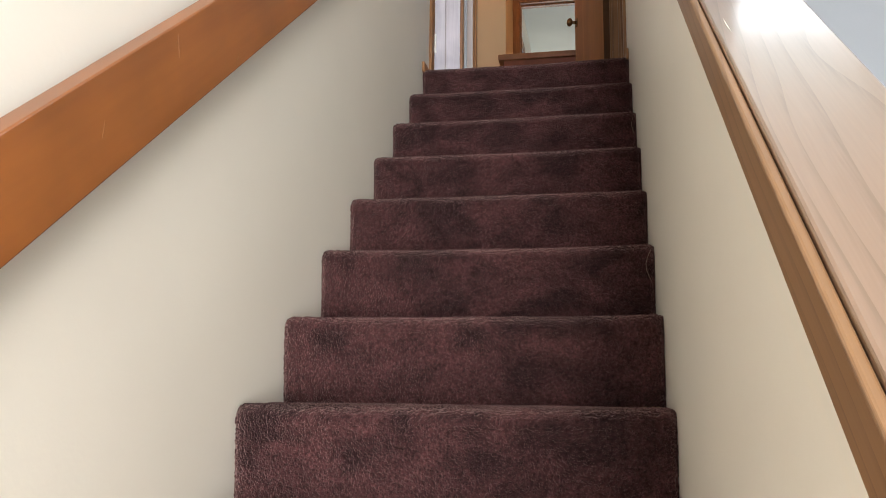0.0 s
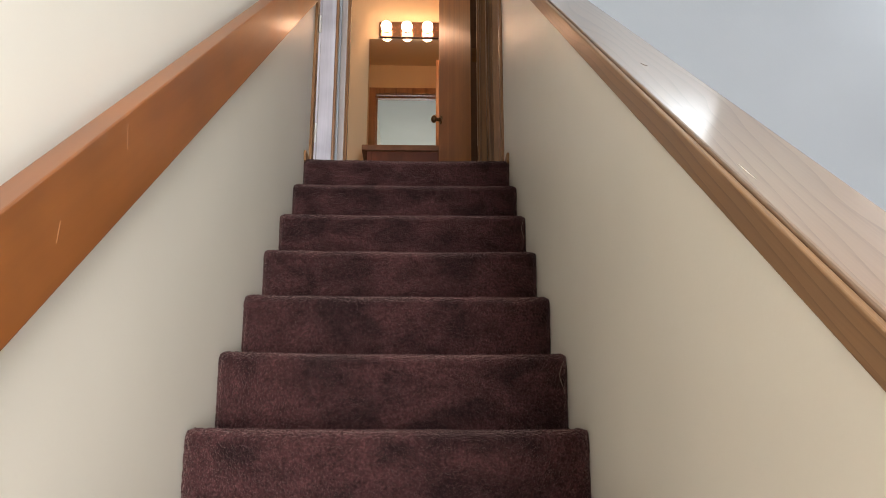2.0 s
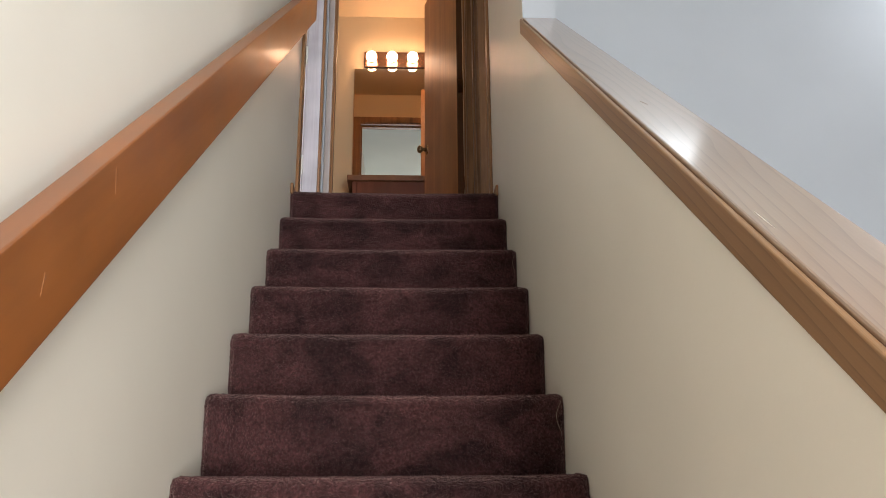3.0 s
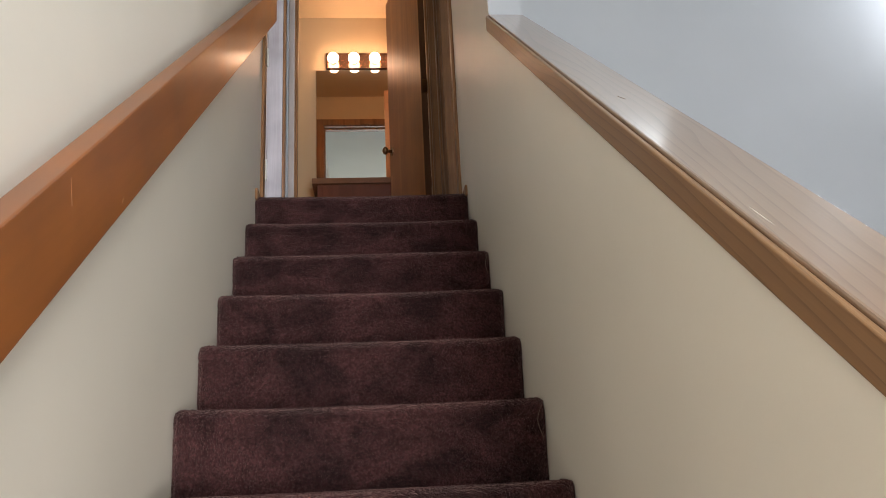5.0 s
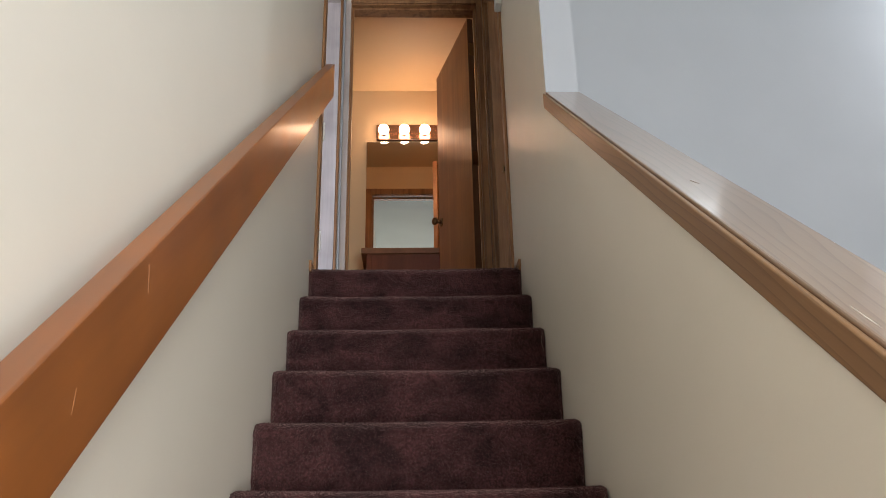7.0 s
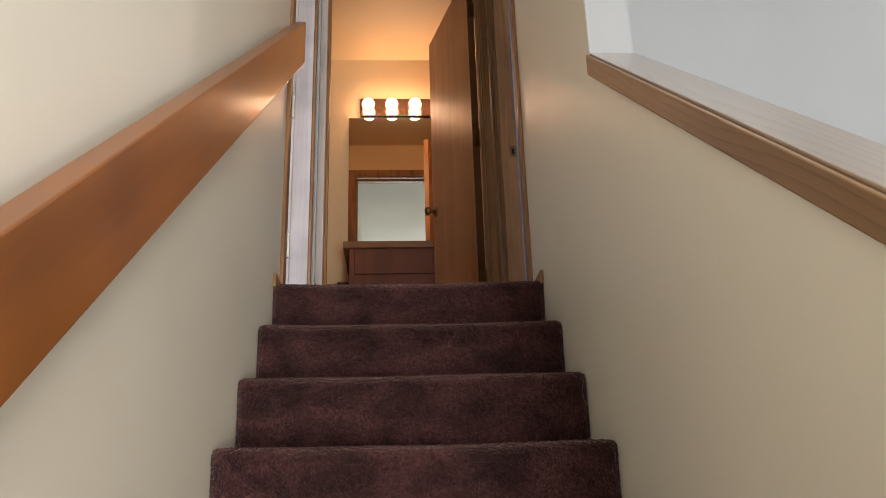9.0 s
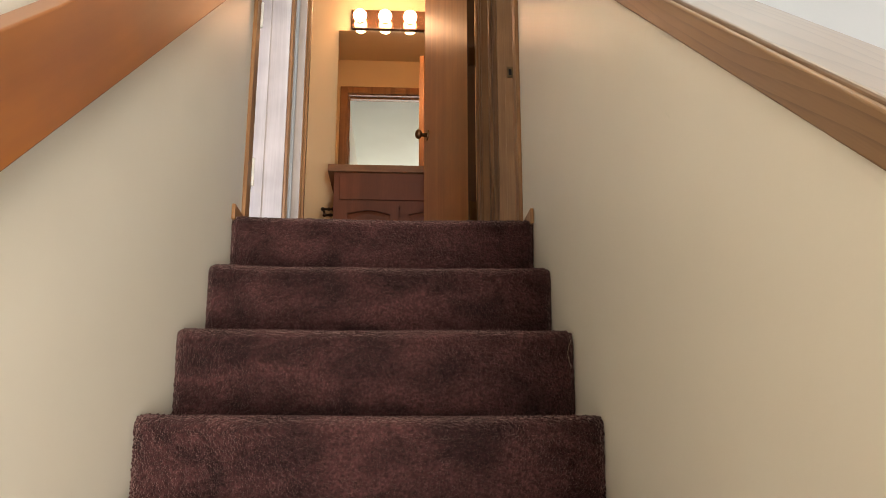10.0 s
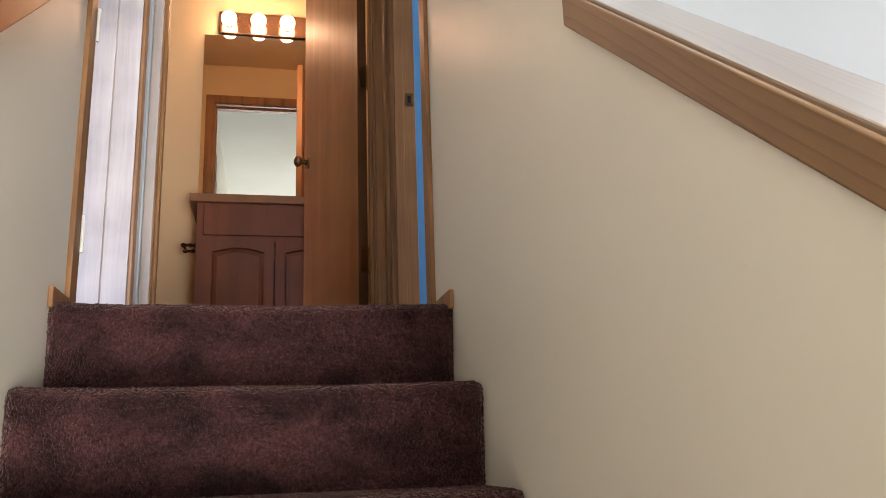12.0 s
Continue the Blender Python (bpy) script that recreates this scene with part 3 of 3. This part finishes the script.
bm = bmesh.new()
add_slope(bm, W - 0.001, WALL2 + 0.006, -3.47, -0.7835, lambda y: CAP0 + CAPM * y - 0.022, lambda y: CAP0 + CAPM * y + 0.006)
part("cap_board", bm, OAK_CAP, ledge, "glossy oak cap board", edge=0.003, seg=2)
bm = bmesh.new()
add_slope(bm, W - 0.0110, W - 0.0015, -3.47, -0.785, lambda y: CAP0 + CAPM * y - 0.055, lambda y: CAP0 + CAPM * y)
part("edge_strip", bm, OAK_EDGE, ledge, "oak edge strip with a rounded top", edge=0.003, seg=3)

# ---------------------------------------------------------------- handrail
rail = empty("handrail", "orange stained fir plank handrail on the wall", "handrail", (0, -1.6, -0.4))
OFFR = Matrix.Translation(-rail.location)
bm = bmesh.new()
add_slope(bm, 0.034, 0.072, -3.5, 0.032, lambda y: 0.787 + 0.814 * y, lambda y: 0.955 + 0.815 * y)
o = part("rail_board", bm, FIR, rail, edge=0.003, seg=3)
o.data.transform(OFFR)
for y in (-3.0, -2.0, -1.0, -0.1):
    bm = bmesh.new()
    add_slope(bm, 0.0005, 0.0335, y - 0.05, y + 0.05, lambda v: 0.84 + 0.814 * v, lambda v: 0.91 + 0.814 * v)
    o = part("spacer_block", bm, FIR, rail, edge=0.001)
    o.data.transform(OFFR)

# ---------------------------------------------------------------- bathroom door
HX, HY, FX, FY, DH = 0.757, 1.160, 0.586, 1.83, 2.086
door = empty("bathroom_door", "open flat oak veneer door with a round brass knob", "door")
dm = Matrix.Translation((HX, HY, 0)) @ Matrix.Rotation(math.atan2(FY - HY, FX - HX), 4, "Z")
door.matrix_basis = dm
DL = math.hypot(FX - HX, FY - HY)
bm = bmesh.new()
add_box(bm, 0.004, DL, -0.035, 0.0, 0.012, DH)
part("door_leaf", bm, OAK_DOOR, door, edge=0.0015)
# hinge edge of the leaf, darker brown than its faces
bm = bmesh.new()
add_box(bm, 0.0, 0.0039, -0.035, 0.0, 0.012, DH)
part("edge_band", bm, EDGE_WOOD, door, "dark brown edge")
KZ = 0.976
for s in (1, -1):
    base = 0.0 if s > 0 else -0.035
    kx = DL - 0.062
    bm = bmesh.new()
    add_cyl(bm, (kx, base, KZ), (kx, base + s * 0.006, KZ), 0.030, 0.027, 24)
    knob = part("door_knob", bm, BRASS, door, "aged brass rosette", smooth=False)
    bm = bmesh.new()
    add_cyl(bm, (kx, base + s * 0.006, KZ), (kx, base + s * 0.036, KZ), 0.012, 0.010, 16)
    add_ball(bm, (kx, base + s * 0.048, KZ), 0.026, 1, 0.72, 1, 24)
    part("knob_ball", bm, BRASS, knob, "aged brass knob", smooth=True)
for z in (0.386, 1.114, 1.862):
    bm = bmesh.new()
    add_cyl(bm, (-0.006, -0.041, z - 0.045), (-0.006, -0.041, z + 0.045), 0.0065, seg=12)
    for dz in (-0.047, 0.047):
        add_ball(bm, (-0.006, -0.041, z + dz), 0.007, seg=10)
    add_box(bm, -0.0025, -0.0003, -0.038, -0.006, z - 0.044, z + 0.044)
    part("hinge", bm, BRASS, door, smooth=False)

# ---------------------------------------------------------------- vanity
VX0, VX1, VY, VH = 0.112, 0.828, 1.985, 0.841
van = empty("vanity_cabinet", "reddish brown wooden vanity cabinet with arched doors", "cabinet", ((VX0 + VX1) / 2, 2.21, 0))
OFFV = Matrix.Translation(-van.location)
def vput(n, items, material, e=0.0, parent=None, label=""):
    ob = boxes(n, items, material, e, parent or van, label)
    ob.data.transform(OFFV)
    return ob
vput("cabinet_body", [(VX0, VX1, VY + 0.02, BATH_END - 0.002, 0.09, VH), (VX0 + 0.01, VX1 - 0.01, VY + 0.07, BATH_END - 0.002, 0.0, 0.09)], VANITY)
vput("face_frame", [(VX0, VX0 + 0.035, VY, VY + 0.02, 0.09, VH), (VX1 - 0.035, VX1, VY, VY + 0.02, 0.09, VH),
     (VX0 + 0.035, VX1 - 0.035, VY, VY + 0.02, VH - 0.02, VH), (VX0 + 0.035, VX1 - 0.035, VY, VY + 0.02, 0.655, 0.705),
     (VX0 + 0.035, VX1 - 0.035, VY, VY + 0.02, 0.09, 0.13)], VANITY, 0.001)
vput("false_drawer", [(VX0 + 0.030, VX1 - 0.030, VY - 0.016, VY - 0.001, 0.686, VH - 0.008)], VANITY, 0.004)


def arched_door(x0, x1, z0, z1):
    """A cabinet door: a framed panel whose upper edge is an arch."""
    bm = bmesh.new()
    st, y0, y1 = 0.045, VY - 0.018, VY - 0.001
    add_box(bm, x0, x0 + st, y0, y1, z0, z1)
    add_box(bm, x1 - st, x1, y0, y1, z0, z1)
    add_box(bm, x0 + st, x1 - st, y0, y1, z0, z0 + st)
    n = 14
    def arch(u):
        return z1 - 0.068 + 0.020 * math.sin(math.pi * u) ** 1.2
    for i in range(n):
        ua, ub = i / n, (i + 1) / n
        xa, xb = x0 + st + (x1 - x0 - 2 * st) * ua, x0 + st + (x1 - x0 - 2 * st) * ub
        vs = [bm.verts.new(p) for p in ((xa, y0, arch(ua)), (xb, y0, arch(ub)), (xb, y0, z1), (xa, y0, z1),
                                        (xa, y1, arch(ua)), (xb, y1, arch(ub)), (xb, y1, z1), (xa, y1, z1))]
        for q in ((0, 1, 2, 3), (7, 6, 5, 4), (0, 4, 5, 1), (3, 2, 6, 7)):
            bm.faces.new([vs[i] for i in q])
    d = part("cabinet_door", bm, VANITY, van)
    d.data.transform(OFFV)
    bm = bmesh.new()
    for g, yy in ((0.004, y0 + 0.010), (0.022, y0 + 0.004)):
        pts = [(x0 + st + g, z0 + st + g), (x1 - st - g, z0 + st + g)]
        for i in range(n + 1):
            u = 1 - i / n
            x = x0 + st + g + (x1 - x0 - 2 * st - 2 * g) * u
            pts.append((x, arch(u) - g))
        ring = [bm.verts.new((x, yy, z)) for x, z in pts]
        if g > 0.01:
            bm.faces.new(ring)
            for i in range(len(ring)):
                j = (i + 1) % len(ring)
                bm.faces.new((last[i], last[j], ring[j], ring[i]))
        last = ring
    p = part("door_panel", bm, VANITY, d)
    p.data.transform(OFFV)
    return d


mid = 0.462
arched_door(VX0 + 0.030, mid - 0.003, 0.125, 0.676)
arched_door(mid + 0.003, VX1 - 0.030, 0.125, 0.676)
bm = bmesh.new()
add_box(bm, 0.078, 0.865, 1.965, BATH_END - 0.002, VH + 0.001, 0.881)
add_box(bm, 0.078, 0.865, BATH_END - 0.020, BATH_END - 0.002, 0.881, 0.975)
tagged(obj("vanity_countertop", bm, COUNTER, edge=0.004), "tan brown laminate countertop on the vanity cabinet", "countertop")

# paper holder on the side of the vanity
hold = empty("paper_holder", "small dark turned metal paper holder on the side of the vanity", "paper holder", (VX0, 2.09, 0.655))
for y, dz in ((2.05, 0.0), (2.16, 0.0)):
    bm = bmesh.new()
    add_cyl(bm, (0.0, y - 2.09, dz), (-0.010, y - 2.09, dz), 0.016, 0.011)
    add_cyl(bm, (-0.010, y - 2.09, dz), (-0.052, y - 2.09, dz), 0.006, 0.007)
    add_ball(bm, (-0.028, y - 2.09, dz), 0.010)
    add_ball(bm, (-0.060, y - 2.09, dz), 0.011)
    part("post", bm, DARK, hold, smooth=True)
bm = bmesh.new()
add_cyl(bm, (-0.058, -0.03, 0.0), (-0.058, 0.06, 0.0), 0.006)
part("roller", bm, DARK, hold, smooth=True)

# mirror
mir = empty("wall_mirror", "frameless rectangular mirror above the vanity", "mirror", (0.42, BATH_END, 1.020))
mir.rotation_euler = (0, 0, 0)
part("glass", (lambda b: (add_box(b, -0.345, 0.40, -0.010, -0.002, 0.0, 0.910), b)[1])(bmesh.new()), MIRROR, mir)
for x in (-0.22, 0.10):
    bm = bmesh.new()
    add_box(bm, x - 0.010, x + 0.010, -0.014, -0.0105, -0.004, 0.014)
    part("mirror_clip", bm, CHROME, mir, edge=0.001)

# light bar
bar = empty("vanity_light", "brown metal light bar with round glowing bulbs above the mirror", "wall lamp", (0.44, BATH_END, 2.002))
bm = bmesh.new()
add_box(bm, -0.293, 0.30, -0.028, -0.001, -0.065, 0.065)
part("back_plate", bm, BAR, bar, edge=0.006)
for i in range(4):
    x = 0.203 + 0.154 * i - 0.44
    bm = bmesh.new()
    add_cyl(bm, (x, -0.028, -0.008), (x, -0.050, -0.007), 0.024, 0.020)
    part("socket", bm, CHROME, bar)
    bm = bmesh.new()
    add_ball(bm, (x, -0.080, -0.006), 0.040, seg=28)
    part("bulb", bm, GLOW, bar, "lit frosted round bulb", smooth=True)

# strike plate on the far jamb of the blue room
sp = boxes("strike_plate", [(0.902, 0.928, DOOR_Y1 - 0.0205, DOOR_Y1 - 0.018, 0.894, 0.944)], BRASS, 0.0006, right_frame, "worn steel strike plate")
sp.data.transform(Matrix.Translation(-right_frame.location))
sp2 = boxes("latch_hole", [(0.908, 0.920, DOOR_Y1 - 0.0215, DOOR_Y1 - 0.0207, 0.906, 0.932)], DARK, 0.0, right_frame, "dark latch hole")
sp2.data.transform(Matrix.Translation(-right_frame.location))

# small white box on the wall by the blue room's door
box = empty("door_chime", "small white plastic chime box on the wall", "door chime", (W, 0.17, 1.45))
bm = bmesh.new()
add_box(bm, -0.030, -0.001, -0.035, 0.035, -0.055, 0.055)
part("cover", bm, WHITE, box, edge=0.004)

# small marks left on the walls and the handrail
def scuff(name, a, b_, width, material, label, normal):
    """A thin raised mark from a to b."""
    a, b_, n = Vector(a), Vector(b_), Vector(normal)
    side = (b_ - a).cross(n).normalized() * width / 2
    m = (a + b_) / 2 + side * 0.8
    bm = bmesh.new()
    low = [bm.verts.new(p) for p in (a, m - side, b_, m + side * 1.6)]
    high = [bm.verts.new(v.co + n * 0.0006) for v in low]
    bm.faces.new(low), bm.faces.new(high)
    for i in range(4):
        bm.faces.new((low[i], low[(i + 1) % 4], high[(i + 1) % 4], high[i]))
    return tagged(obj(name, bm, material), label, "scratch", kind="structure")


FILL = mat("wall_filler", (0.80, 0.76, 0.67), 0.6)
RAW = mat("scratched_wood", (0.30, 0.125, 0.048), 0.5)
scuff("wall_scratch", (W - 0.0002, -1.131, -0.157), (W - 0.0002, -1.149, -0.175), 0.0022, FILL, "short pale scratch in the cream paint", (-1, 0, 0))
scuff("wall_scratch", (W - 0.0002, -1.180, -0.213), (W - 0.0002, -1.190, -0.221), 0.0007, FILL, "pale curved scratch in the cream paint", (-1, 0, 0))
scuff("wall_scratch", (0.0002, -1.866, -0.758), (0.0002, -1.850, -0.780), 0.012, FILL, "small pale filler spot on the cream wall", (1, 0, 0))
scuff("rail_scratch", (0.0722, -2.073, -0.754), (0.0722, -2.064, -0.788), 0.0007, RAW, "thin light scratch in the orange stain", (1, 0, 0))
scuff("rail_scratch", (0.0722, -2.246, -0.975), (0.0722, -2.243, -0.948), 0.0012, RAW, "thin light scratch in the orange stain", (1, 0, 0))
scuff("rail_scratch", (0.0722, -1.866, -0.712), (0.0722, -1.858, -0.698), 0.003, RAW, "small light chip in the orange stain", (1, 0, 0))
LN = (0, -0.628, 0.778)
scuff("ledge_scratch", (0.854, -2.271, -0.8798), (0.855, -2.313, -0.9137), 0.0007, FILL, "thin pale curved scratch in the varnish", LN)
scuff("ledge_scratch", (0.882, -1.808, -0.5057), (0.889, -1.828, -0.5218), 0.0006, SUB, "short brown scratch in the varnish", LN)


# loose carpet fibres at the ends of some steps, and lumps of pile at the bathroom threshold
FIBRE = mat("pale_fibre", (0.36, 0.27, 0.21), 0.8)


def loose_fibre(k, drop, out, label):
    """A thin curved yarn that hangs at the right end of a step's nose."""
    bm = bmesh.new()
    y0, z0 = -RUN * k - 0.002, -RISE * k - 0.014
    pts = [Vector((W - 0.010 - out * math.sin(math.pi * i / 12), y0 - 0.002 * math.sin(i * 0.9), z0 - drop * i / 12)) for i in range(13)]
    for a, b_ in zip(pts, pts[1:]):
        add_cyl(bm, a, b_, 0.00045, seg=5)
    return tagged(obj("carpet_fibre", bm, FIBRE, smooth=True), label, "fibre")


loose_fibre(5, 0.075, 0.012, "long pale loose fibre at the worn end of a carpeted step")
loose_fibre(2, 0.060, 0.007, "pale loose fibre at the worn end of a carpeted step")

# hinges left on the near jamb of the bedroom doorway
# their white is the window light they catch, put into the colour
for z in (0.205, 0.735, 1.80):
    hinge = empty("hinge_on_jamb", "butt hinge on the door jamb, white for the light it catches", "hinge", (0.0, DOOR_Y0, z), "hinges of the bedroom doorway")
    hinge["kind"] = "structure"
    bm = bmesh.new()
    add_cyl(bm, (0.0165, 0.004, -0.044), (0.0165, 0.004, 0.044), 0.0045, seg=12)
    part("knuckle", bm, WHITE, hinge)
    bm = bmesh.new()
    add_box(bm, -0.030, 0.0125, 0.0182, 0.0198, -0.044, 0.044)
    part("leaf", bm, WHITE, hinge)
